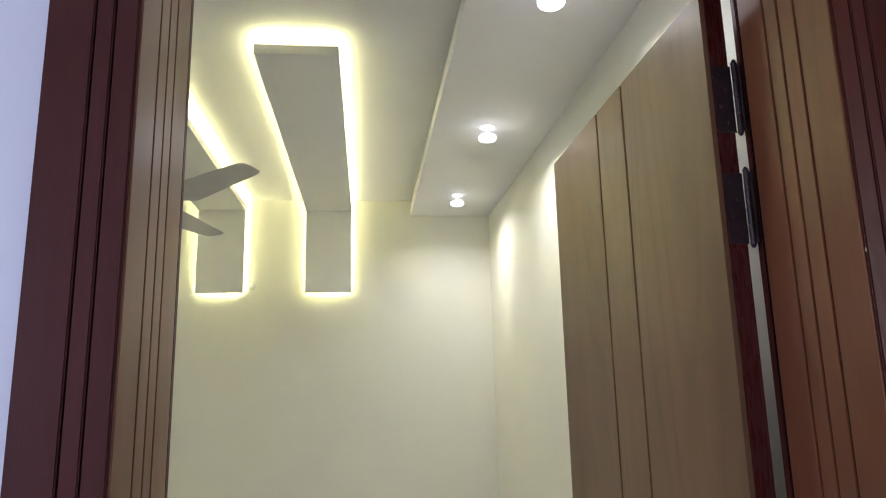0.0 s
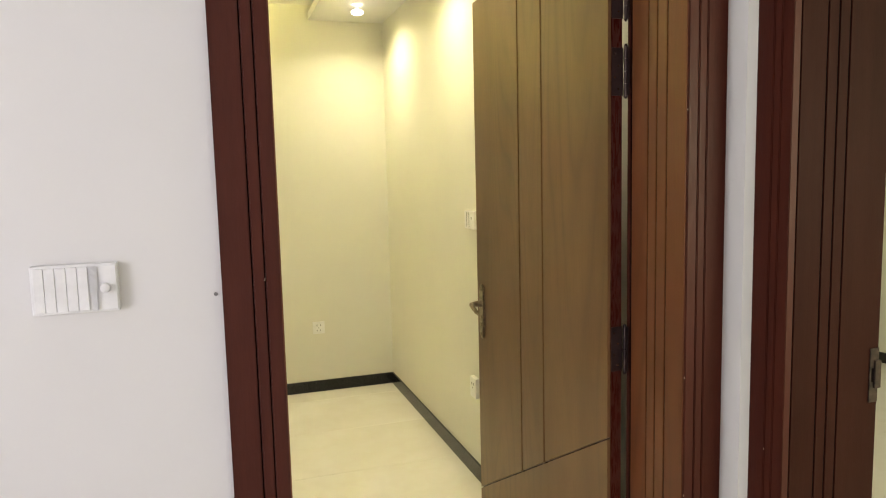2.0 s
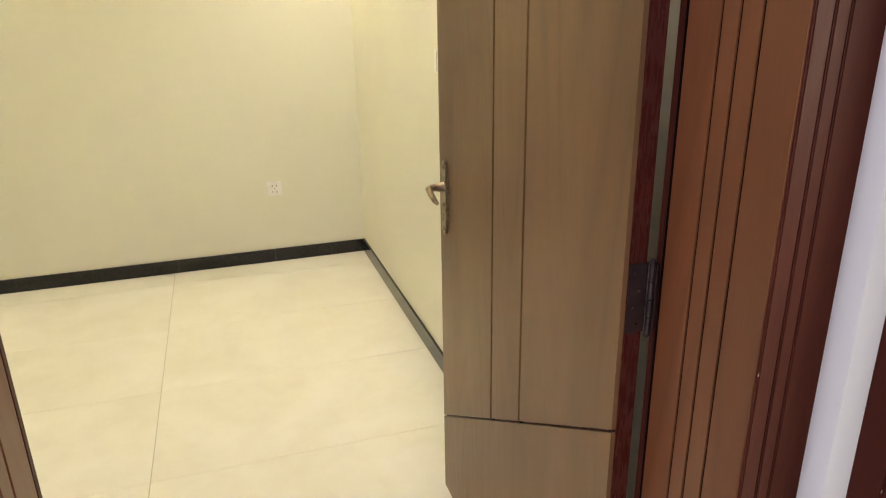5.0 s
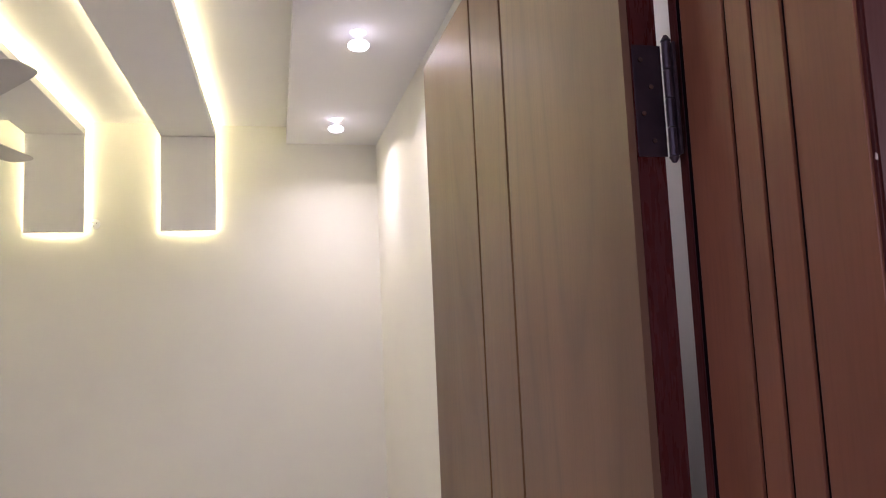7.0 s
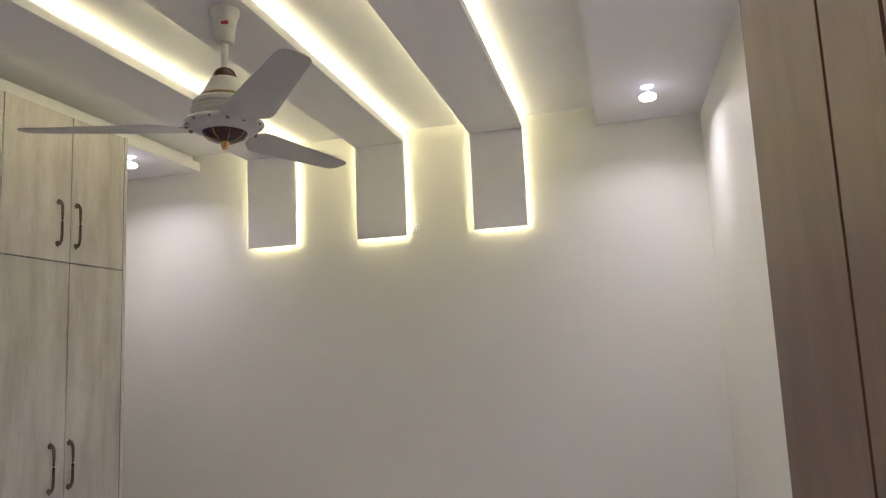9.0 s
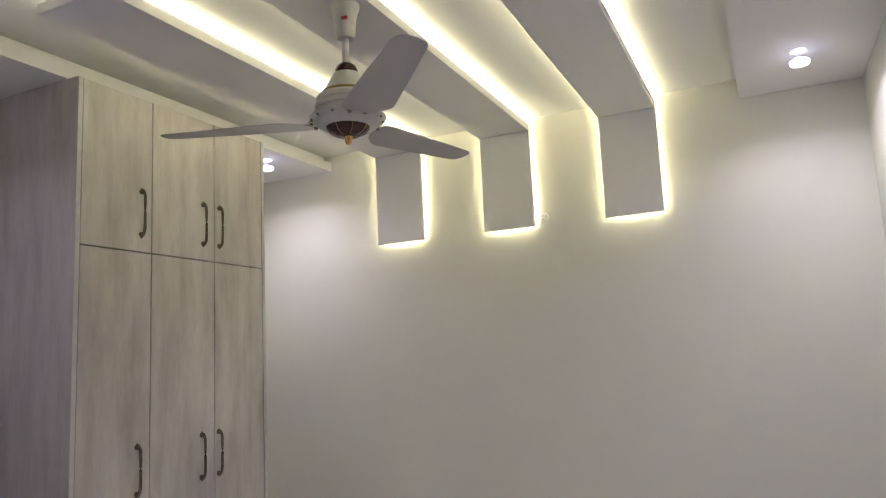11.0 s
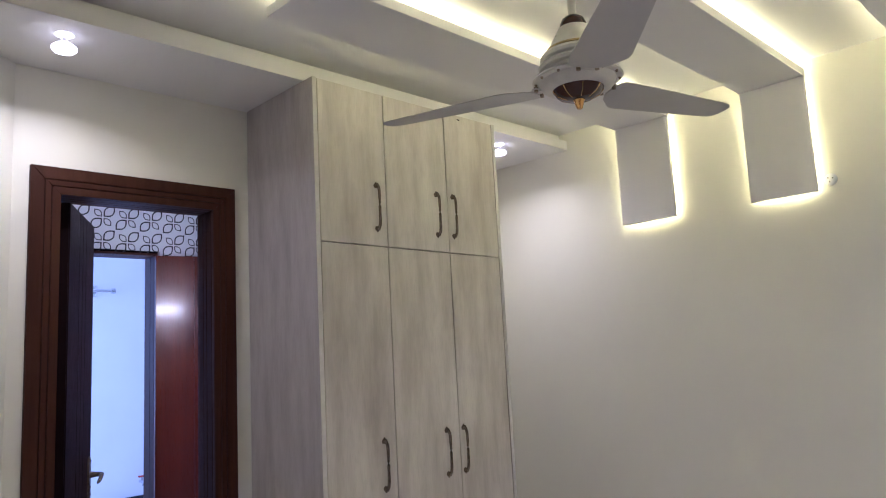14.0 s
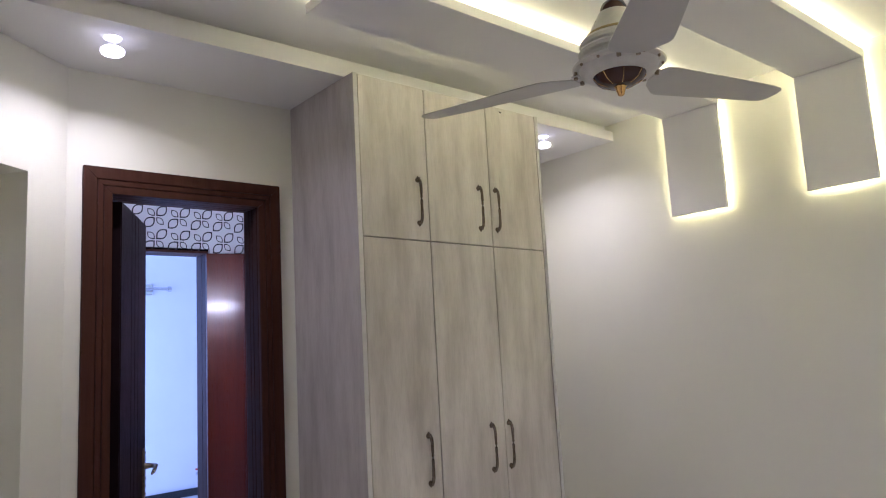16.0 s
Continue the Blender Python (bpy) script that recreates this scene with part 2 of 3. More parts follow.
def add_lathe(bm, profile, segs=32, cx=0.0, cy=0.0):
    rings = []
    for r, z in profile:
        rings.append([bm.verts.new((cx + r * math.cos(2 * math.pi * k / segs), cy + r * math.sin(2 * math.pi * k / segs), z)) for k in range(segs)])
    for a, b in zip(rings, rings[1:]):
        for k in range(segs):
            bm.faces.new((a[k], a[(k + 1) % segs], b[(k + 1) % segs], b[k]))
    bm.faces.new(rings[0][::-1])
    bm.faces.new(rings[-1])


def lathe(profile, segs=32):
    bm = bmesh.new()
    add_lathe(bm, profile, segs)
    return bm


def add_tube(bm, pts, radii, segs=10):
    rings = []
    pts = [Vector(p) for p in pts]
    for k, p in enumerate(pts):
        d = (pts[min(k + 1, len(pts) - 1)] - pts[max(k - 1, 0)]).normalized()
        q = d.to_track_quat("Z", "Y")
        r = radii[k] if isinstance(radii, (list, tuple)) else radii
        rings.append([bm.verts.new(p + q @ Vector((r * math.cos(2 * math.pi * j / segs), r * math.sin(2 * math.pi * j / segs), 0))) for j in range(segs)])
    for a, b in zip(rings, rings[1:]):
        for j in range(segs):
            bm.faces.new((a[j], a[(j + 1) % segs], b[(j + 1) % segs], b[j]))
    bm.faces.new(rings[0][::-1])
    bm.faces.new(rings[-1])


def mesh_of(name, bm, mat, smooth=False):
    bmesh.ops.recalc_face_normals(bm, faces=bm.faces)
    me = bpy.data.meshes.new(name)
    bm.to_mesh(me)
    bm.free()
    me.materials.append(mat)
    if smooth:
        for f in me.polygons:
            f.use_smooth = True
        me.set_sharp_from_angle(angle=radians(35))
    return me


def part(name, bm, material, parent=None, label="", smooth=False):
    ob = new(name, mesh_of(name, bm, material, smooth))
    ob.parent = parent
    return tagged(ob, label)


def thing(name, label, category, m=None, kind="", group=""):
    ob = new(name)
    ob.empty_display_size = 0.1
    if m is not None:
        ob.matrix_world = m
    return tagged(ob, label, category, group, kind)


def structure(name, bm, material, label, category):
    return tagged(new(name, mesh_of(name, bm, material)), label, category, kind="structure")


# ---- the large structure ----
XD, YA, XB, ZS, ZC = 0.182, 3.478, -3.077, 2.541, 2.637   # side wall, far wall, wardrobe wall, dropped soffit, ceiling
XL, XR, HD = -0.868, 0.010, 2.125                          # entrance opening
YC0, YC1 = 0.012, 0.213                                    # hall face and room face of the entrance wall

structure("wall_north", box(-3.4, YA, 0, XD, YA + 0.2, 2.9), WALL, "cream painted far bedroom wall", "wall")
# side wall of room and hall, with the next room's doorway through it
D2A, D2B = -0.985, -0.135
structure("wall_east", boxes([(XD, D2B + 0.03, 0, 0.43, YA + 0.2, 2.9), (XD, -4.2, 0, 0.43, D2A - 0.03, 2.9), (XD, D2A - 0.03, 2.155, 0.43, D2B + 0.03, 2.9)]),
          WALL, "cream painted side wall with a doorway", "wall")
structure("wall_south", boxes([(-3.6, YC0, 0, XL - 0.03, YC1, 2.9), (XR + 0.03, YC0, 0, XD, YC1, 2.9), (XL - 0.03, YC0, HD + 0.03, XR + 0.03, YC1, 2.9)]),
          HALLWALL, "white painted hall wall with the bedroom doorway", "wall")
B2A, B2B, HB = 0.998, 1.566, 2.085                          # doorway in the wardrobe wall
structure("wall_west", boxes([(XB - 0.12, 0.848, 0, XB, B2A - 0.03, 2.9), (XB - 0.12, B2B + 0.03, 0, XB, 1.9, 2.9), (XB - 0.24, 1.9, 0, XB - 0.10, YA, 2.9), (XB - 0.12, B2A - 0.03, HB + 0.03, XB, B2B + 0.03, 2.9)]),
          WALL, "cream painted wall with a narrow doorway", "wall")
# slanting corner wall with a plain opening
bm = bmesh.new()
C0, CD, CN = Vector((XB, 0.848, 0)), Vector((0.627, -0.779, 0)), Vector((-0.779, -0.627, 0))
for a, b, z0, z1 in ((0.0, 0.172, 0, 2.9), (0.70, 0.815, 0, 2.9), (0.172, 0.70, 2.115, 2.9)):
    p, q = C0 + CD * a, C0 + CD * b
    add_prism(bm, [(p.x, p.y, z0), (q.x, q.y, z0), (q.x, q.y, z1), (p.x, p.y, z1)], CN * 0.20)
structure("wall_southwest", bm, WALL, "slanting cream corner wall with a plain recess", "wall")
bm = bmesh.new()
p, q = C0 + CD * 0.05 + CN * 0.2005, C0 + CD * 0.78 + CN * 0.2005
add_prism(bm, [(p.x, p.y, 0), (q.x, q.y, 0), (q.x, q.y, 2.6), (p.x, p.y, 2.6)], CN * 0.05)
structure("wall_recess", bm, WALL, "cream painted back of the corner recess", "wall")
structure("wall_niche", boxes([(-3.7, 0.213, 0, -3.6, 0.9, 2.9), (-3.6, 0.86, 0, -3.2, 0.97, 2.9)]), WALL, "plain cream walls of the recess", "wall")
structure("ceiling", box(-3.7, YC1, ZC, XD, YA, ZC + 0.12), CEIL, "white plaster bedroom ceiling", "ceiling")
structure("hall_ceiling", box(-3.6, -4.2, 2.75, XD, YC0, 2.85), CEIL, "white plaster hall ceiling", "ceiling")
# hall closed behind the camera, its window in the west wall
structure("wall_hall_west", boxes([(-3.8, -4.2, 0, -3.6, -3.45, 2.9), (-3.8, -1.65, 0, -3.6, YC1, 2.9), (-3.8, -3.45, 0, -3.6, -1.65, 0.8), (-3.8, -3.45, 2.4, -3.6, -1.65, 2.9)]),
          HALLWALL, "white painted hall wall with a window opening", "wall")
structure("wall_hall_south", box(-3.8, -4.4, 0, 0.43, -4.2, 2.9), HALLWALL, "white painted hall end wall", "wall")
# dropped soffits along both side walls: a lip on a set-back core
for nm, x0, x1, s in (("soffit_east", -0.323, XD, 1), ("soffit_west", XB - 0.09, -2.622, -1)):
    core = (x0 + (0.05 if s > 0 else 0), YC1 if s > 0 else 0.3, ZS + 0.052, x1 - (0.05 if s < 0 else 0), YA, ZC)
    structure(nm, boxes([(x0, YC1 if s > 0 else 0.3, ZS, x1, YA, ZS + 0.052), core]), CEIL, "dropped white plaster soffit with a lip", "ceiling soffit")

# passage and lobby beyond the wardrobe wall
XF, F0, F1, HF = -4.40, 1.22, 1.852, 2.075
structure("wall_passage", boxes([(XF - 0.13, 0.3, 0, XF, F0 - 0.03, 2.75), (XF - 0.13, F1 + 0.03, 0, XF, 3.4, 2.75), (XF - 0.13, F0 - 0.03, HF + 0.03, XF, F1 + 0.03, 2.75)]),
          PAPERWALL, "white papered passage wall with a doorway", "wall")
structure("passage_side_walls", boxes([(XF, 0.3, 0, XB - 0.5, 0.42, 2.75), (XF, 3.3, 0, XB - 0.12, 3.42, 2.75)]), PAPERWALL, "plain passage end walls", "wall")
structure("passage_ceiling", box(XF - 0.13, 0.3, 2.75, XB - 0.12, 3.42, 2.85), CEIL, "white passage ceiling", "ceiling")
XG = -8.06
structure("wall_lobby", box(XG - 0.15, -0.2, 0, XG, 5.0, 2.9), HALLWALL, "pale blue-lit lobby wall", "wall")
structure("lobby_side_walls", boxes([(XG, 4.8, 0, XF - 0.13, 5.0, 2.9), (XG, -0.2, 0, -7.6, 0.1, 2.9), (-5.6, -0.2, 0, XF - 0.13, 0.1, 2.9), (-7.6, -0.2, 0, -5.6, 0.1, 0.8), (-7.6, -0.2, 2.5, -5.6, 0.1, 2.9)]),
          HALLWALL, "white lobby side walls", "wall")
structure("lobby_ceiling", box(XG - 0.15, -0.2, 2.9, XF, 5.0, 3.0), CEIL, "white lobby ceiling", "ceiling")
# next room, seen past the second doorway
structure("side_room_walls", boxes([(3.75, -3.2, 0, 3.9, 4.0, 2.9), (0.43, 3.85, 0, 3.75, 4.0, 2.9), (0.43, -3.2, 0, 1.4, -3.0, 2.9), (3.0, -3.2, 0, 3.75, -3.0, 2.9), (1.4, -3.2, 0, 3.0, -3.0, 0.8), (1.4, -3.2, 2.4, 3.0, -3.0, 2.9)]),
          WALL, "cream walls of the next room", "wall")
structure("side_room_ceiling", box(0.43, -3.2, 2.8, 3.9, 4.0, 2.9), CEIL, "white ceiling of the next room", "ceiling")

# ---- black skirting ----
def skirting(x0, y0, x1, y1):
    bm = bmesh.new()
    d = Vector((x1 - x0, y1 - y0, 0))
    n = max(1, round(d.length / 0.6))
    u = d.normalized()
    w = Vector((-u.y, u.x, 0)) * 0.012
    for k in range(n):
        a, b = Vector((x0, y0, 0.001)) + d * (k / n) + u * 0.0003, Vector((x0, y0, 0.001)) + d * ((k + 1) / n) - u * 0.0003
        add_prism(bm, [a, b, b + w, a + w], (0, 0, 0.078))
    return structure("baseboard", bm, BLACKTILE, "black polished stone skirting along the wall", "skirting")


skirting(-3.17, YA - 0.012, XD - 0.0003, YA - 0.012)
skirting(XD, YC1, XD, YA - 0.0122)
skirting(-3.06, 1.7, -3.06, 1.72)
skirting(XR + 0.117, YC0 - 0.012, XD - 0.001, YC0 - 0.012)
skirting(-3.59, YC0 - 0.012, XL - 0.105, YC0 - 0.012)
skirting(XG + 0.012, 4.7, XG + 0.012, 0.2)
skirting(3.75, -2.9, 3.75, 3.8)


# ---- door frames ----
def door_frame(name, m, w, h, depth, grooves, mat_case, mat_jamb, label, back=True, plinth=True, casing=0.105, lip=0.0):
    """Local: x across the opening from 0 to w, y into the wall, z up."""
    top = thing(name, label, "door frame", m, kind="structure")
    bands = ((0.003 if lip else 0.0, 0.0285), (0.0308, 0.0505), (0.0528, casing))
    if casing < 0.06:
        bands = ((0.0, casing),)
    for side in ("left", "right", "head"):
        bm = bmesh.new()
        for y0, y1, do in ((-0.016, 0.0, True), (depth, depth + 0.014, back)):
            if not do:
                continue
            for k, (a, b) in enumerate(bands):
                zz = 0.11 if plinth and y0 < 0 else 0.0
                if side == "left":
                    pl = [(-b, y0, zz), (-a, y0, zz), (-a, y0, h + a), (-b, y0, h + b)]
                elif side == "right":
                    pl = [(w + a, y0, zz), (w + b, y0, zz), (w + b, y0, h + b), (w + a, y0, h + a)]
                else:
                    pl = [(-b, y0, h + b), (-a, y0, h + a), (w + a, y0, h + a), (w + b, y0, h + b)]
                add_prism(bm, pl, (0, y1 - y0 + (0.004 if k == 0 and y0 < 0 else 0.0), 0))
        bmesh.ops.bevel(bm, geom=[e for e in bm.edges], offset=0.0018, segments=2, affect="EDGES")
        part("casing", bm, mat_case, top)
        bm = bmesh.new()
        if side == "left":
            add_box(bm, -casing + 0.004, -0.009, 0, -0.002, -0.0005, h)
        elif side == "right":
            add_box(bm, w + 0.002, -0.009, 0, w + casing - 0.004, -0.0005, h)
        else:
            add_box(bm, -casing + 0.004, -0.009, h + 0.002, w + casing - 0.004, -0.0005, h + casing - 0.004)
        part("casing_back", bm, GROOVE, top)
        # reveal boards with dark grooves between them
        cuts = [0.004 - lip] + [g for g in grooves] + [depth - 0.5 * lip]
        bm, bk = bmesh.new(), bmesh.new()
        for a, b in zip(cuts, cuts[1:]):
            a2, b2 = a + 0.0026, b - 0.0026
            if side == "left":
                add_box(bm, -0.022, a2, 0.0, 0.0, b2, h, 0.0006)
            elif side == "right":
                add_box(bm, w, a2, 0.0, w + 0.022, b2, h, 0.0006)
            else:
                add_box(bm, 0.0, a2, h, w, b2, h + 0.022, 0.0006)
        if side == "left":
            add_box(bk, -0.028, 0.002, 0, -0.003, depth - 0.002, h)
        elif side == "right":
            add_box(bk, w + 0.003, 0.002, 0, w + 0.028, depth - 0.002, h)
        else:
            add_box(bk, -0.02, 0.002, h + 0.003, w + 0.02, depth - 0.002, h + 0.028)
        # the main doorway's head takes darker brown: its shaded underside put into colour
        part("jamb" if side != "head" else "head_jamb", bm, mat_jamb if side != "head" else BATHCASE_HEADSHADE, top)
        part("jamb_core", bk, GROOVE, top)
        if plinth and side != "head":
            if side == "left":
                rows = [(-casing - 0.004, -0.022, 0, 0.006, -0.0005, 0.11), (-0.001, 0.0, 0, 0.006, depth - 0.004, 0.10)]
            else:
                rows = [(w - 0.006, -0.022, 0, w + casing + 0.004, -0.0005, 0.11), (w - 0.006, 0.0, 0, w + 0.001, depth - 0.004, 0.10)]
            part("plinth_block", boxes(rows, 0.002), mat_case, top)
    return top


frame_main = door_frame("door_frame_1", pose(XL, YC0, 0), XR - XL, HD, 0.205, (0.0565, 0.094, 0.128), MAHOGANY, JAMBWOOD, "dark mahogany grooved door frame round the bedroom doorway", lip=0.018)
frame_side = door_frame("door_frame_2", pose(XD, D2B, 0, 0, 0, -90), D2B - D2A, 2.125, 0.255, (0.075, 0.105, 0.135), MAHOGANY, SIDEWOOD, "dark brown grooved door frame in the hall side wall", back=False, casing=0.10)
frame_bath = door_frame("door_frame_3", pose(XB, B2A, 0, 0, 0, 90), B2B - B2A, HB, 0.12, (0.05, 0.08), BATHCASE_HEADSHADE, UMBER, "dark brown wooden door frame beside the wardrobe", casing=0.098)
frame_lobby = door_frame("door_frame_4", pose(XF, F0, 0, 0, 0, 90), F1 - F0, HF, 0.13, (0.06,), BATHCASE_HEADSHADE, UMBER, "dark door frame of the lobby doorway", casing=0.014, plinth=False)
bm = boxes([(0.0, 0.226, 0.952, 0.003, 0.252, 1.078), (0.0, 0.238, 0.985, 0.007, 0.256, 1.050)], 0.0012)
plate = part("strike_plate", bm, LOCKPLATE, frame_side, "worn bronze strike plate")
part("latch_hole", box(0.0025, 0.231, 1.000, 0.0035, 0.237, 1.032), GROOVE, plate)


# ---- door leaves ----
def lever(parent, y, z, side=-1, x=0.0):
    """Ornate lever on a long back plate; the leaf's face is at x, facing side."""
    bm = bmesh.new()
    out = [(0.0, -0.105), (0.012, -0.100), (0.020, -0.078), (0.017, -0.060), (0.019, 0.0), (0.017, 0.060), (0.020, 0.078), (0.012, 0.100), (0.0, 0.105)]
    poly = [(x, y + a, z + b) for a, b in out] + [(x, y - a, z + b) for a, b in out[-2:0:-1]]
    add_prism(bm, poly, (side * 0.008, 0, 0))
    bmesh.ops.bevel(bm, geom=list(bm.edges), offset=0.002, segments=2, affect="EDGES")
    plate = part("escutcheon", bm, BRASS, parent, "worn brass escutcheon")
    bm = bmesh.new()
    for dz in (-0.085, -0.05, -0.02, 0.085):
        add_tube(bm, [(x + side * 0.007, y, z + dz), (x + side * 0.012, y, z + dz)], [0.008, 0.005], 10)
    part("rosette", bm, BRASS, plate)
    bm = bmesh.new()
    zz = z + 0.03
    add_tube(bm, [(x + side * 0.008, y, zz), (x + side * 0.035, y, zz), (x + side * 0.046, y - 0.006, zz), (x + side * 0.055, y - 0.022, zz + 0.002), (x + side * 0.056, y - 0.045, zz - 0.006), (x + side * 0.052, y - 0.066, zz - 0.018), (x + side * 0.047, y - 0.074, zz - 0.025)],
             [0.014, 0.010, 0.010, 0.009, 0.008, 0.0075, 0.004], 12)
    part("lever", bm, BRASS, parent, "curved brass lever handle", True)


LW, LT, LH = 0.916, 0.040, 2.112
leaf = thing("door_1", "open brown veneered bedroom door with vertical grooves", "door", pose(-0.006, 0.226, 0, 0, 0, 0.0), kind="structure")
part("core", box(-LT + 0.009, 0.0, 0.008, 0.0, LW, LH), EDGEWOOD, leaf, "dark red lacquered leaf core")


def dz(y):
    return 0.803 - (y + 0.004) * 0.583


g1, g2, gw = 0.530, 0.365, 0.0044
for a, b in ((0.0, g2 - gw), (g2 + gw, g1 - gw), (g1 + gw, LW)):
    bm = bmesh.new()
    add_prism(bm, [(-LT + 0.0085, a, dz(a) + 0.003), (-LT + 0.0085, b, dz(b) + 0.003), (-LT + 0.0085, b, LH), (-LT + 0.0085, a, LH)], (-0.0085, 0, 0))
    part("face_panel", bm, LEAFWOOD, leaf)
bm = bmesh.new()
add_prism(bm, [(-LT + 0.0085, 0, 0.008), (-LT + 0.0085, LW, 0.008), (-LT + 0.0085, LW, dz(LW) - 0.003), (-LT + 0.0085, 0, dz(0) - 0.003)], (-0.0085, 0, 0))
part("kick_panel", bm, LEAFWOOD, leaf)
part("groove_bed", boxes([(-LT + 0.0050, g - 0.0042, 0.3, -LT + 0.0088, g + 0.0042, LH - 0.001) for g in (g1, g2)]), GROOVE, leaf)
lever(leaf, 0.862, 0.98, -1, -LT)
for z in (1.918, 1.733, 1.036, 0.316):
    bm = bmesh.new()
    for k in range(4):
        add_tube(bm, [(0.004, -0.010, z - 0.06 + k * 0.03 + 0.0008), (0.004, -0.010, z - 0.03 + k * 0.03 - 0.0008)], 0.0045, 10)
    add_tube(bm, [(0.004, -0.010, z + 0.06), (0.004, -0.010, z + 0.066)], [0.0055, 0.002], 10)
    add_tube(bm, [(0.004, -0.010, z - 0.066), (0.004, -0.010, z - 0.06)], [0.002, 0.0055], 10)
    h = part("hinge", bm, STEEL, leaf, "dark steel butt hinge", True)
    part("hinge_flap", boxes([(-0.030, -0.0025, z - 0.058, 0.002, -0.0004, z + 0.058), (0.008, -0.016, z - 0.058, 0.011, -0.004, z + 0.058)], 0.0004), STEEL, h)
    bm = bmesh.new()
    for k in range(4):
        add_tube(bm, [(-0.012 - 0.01 * (k % 2), -0.0022, z - 0.042 + k * 0.028), (-0.012 - 0.01 * (k % 2), -0.0036, z - 0.042 + k * 0.028)], 0.0026, 8)
    part("screw", bm, BRONZE, h)

# narrow dark leaf, swung away into the passage
leaf2 = thing("door_2", "open dark wooden door with vertical grooves", "door", pose(XB - 0.085, B2A + 0.018, 0, 0, 0, 64), kind="structure")
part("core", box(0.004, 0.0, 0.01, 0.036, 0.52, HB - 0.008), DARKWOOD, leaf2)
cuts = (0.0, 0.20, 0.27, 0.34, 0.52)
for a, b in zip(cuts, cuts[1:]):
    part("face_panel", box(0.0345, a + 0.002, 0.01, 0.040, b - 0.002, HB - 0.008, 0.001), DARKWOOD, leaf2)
lever(leaf2, 0.465, 1.0, 1, 0.040)
# red lacquered leaf in the passage
leaf3 = thing("door_3", "open glossy red-brown lacquered door", "door", pose(XF + 0.02, F1 - 0.005, 0, 0, 0, -14), kind="structure")
part("core", box(0.0, 0.0, 0.01, 0.034, 0.64, HF - 0.005), REDWOOD, leaf3)
for a, b in ((0.0, 0.205), (0.209, 0.64)):
    part("face_panel", box(0.032, a + 0.001, 0.01, 0.040, b - 0.001, HF - 0.005, 0.001), REDWOOD, leaf3)

# ---- floating ceiling panels with hidden light tape ----
ZP, YP, ZPB, YN = 2.559, 3.430, 2.047, 1.375
for x0, x1 in ((-2.282, -1.987), (-1.623, -1.344), (-0.976, -0.697)):
    top = thing("ceiling_panel", "white plaster ceiling panel bending down the wall with hidden light tape", "ceiling panel", group="lit ceiling panels")
    part("slab", box(x0, YN, ZP, x1, YP + 0.026, ZP + 0.036, 0.002), CEIL, top)
    part("drop_panel", box(x0, YP, ZPB, x1, YP + 0.018, ZP - 0.0005, 0.002), CEIL, top)
    part("hanger", boxes([(x0 + 0.06, YN + 0.06, ZP + 0.036, x1 - 0.06, YA - 0.002, ZC), (x0 + 0.06, YP + 0.018, ZPB + 0.06, x1 - 0.06, YA - 0.001, ZP + 0.03)]), CEIL, top)
    zl, yl = ZP + 0.0362, YP + 0.0182
    part("light_tape", boxes([(x0 + 0.012, YN + 0.026, zl, x0 + 0.024, YA - 0.01, zl + 0.003), (x1 - 0.024, YN + 0.026, zl, x1 - 0.012, YA - 0.01, zl + 0.003), (x0 + 0.012, YN + 0.012, zl, x1 - 0.012, YN + 0.024, zl + 0.003)]), LED, top, "glowing warm light tape")
    part("light_tape", boxes([(x0 + 0.020, yl, ZPB + 0.030, x0 + 0.030, yl + 0.003, ZP), (x1 - 0.030, yl, ZPB + 0.030, x1 - 0.020, yl + 0.003, ZP), (x0 + 0.020, yl, ZPB + 0.020, x1 - 0.020, yl + 0.003, ZPB + 0.0295)]), LEDWALL, top, "glowing warm light tape")


# ---- downlights ----
def downlight(x, y):
    top = thing("downlight", "small round hanging glass ceiling downlight, lit", "downlight", pose(x, y, ZS), group="soffit downlights")
    part("trim_ring", lathe([(0.027, 0.0), (0.027, -0.0015), (0.024, -0.002), (0.011, -0.002)], 28), LENS, top, "glowing glass ring", True)
    part("stem", lathe([(0.010, -0.002), (0.010, -0.030)], 16), PLASTIC, top, "", True)
    part("bulb_cap", lathe([(0.012, -0.029), (0.024, -0.031), (0.033, -0.037), (0.033, -0.038)], 28), PLASTIC, top, "", True)
    part("bulb", lathe([(0.033, -0.038), (0.037, -0.042), (0.0375, -0.050), (0.031, -0.057), (0.004, -0.0592)], 28), LENS, top, "glowing frosted glass", True)
    l = bpy.data.lights.new("downlight_beam", "AREA")
    l.shape, l.size, l.energy, l.color = "DISK", 0.06, SPOT_W, SPOT_COL
    l.spread = radians(150)
    ob = new("downlight_beam", l)
    ob.matrix_world = pose(x, y, ZS - 0.0615)


for x, y in ((-0.100, 0.895), (-0.095, 1.945), (-0.087, 3.000), (-2.745, 0.912), (-2.770, 3.060)):
    downlight(x, y)

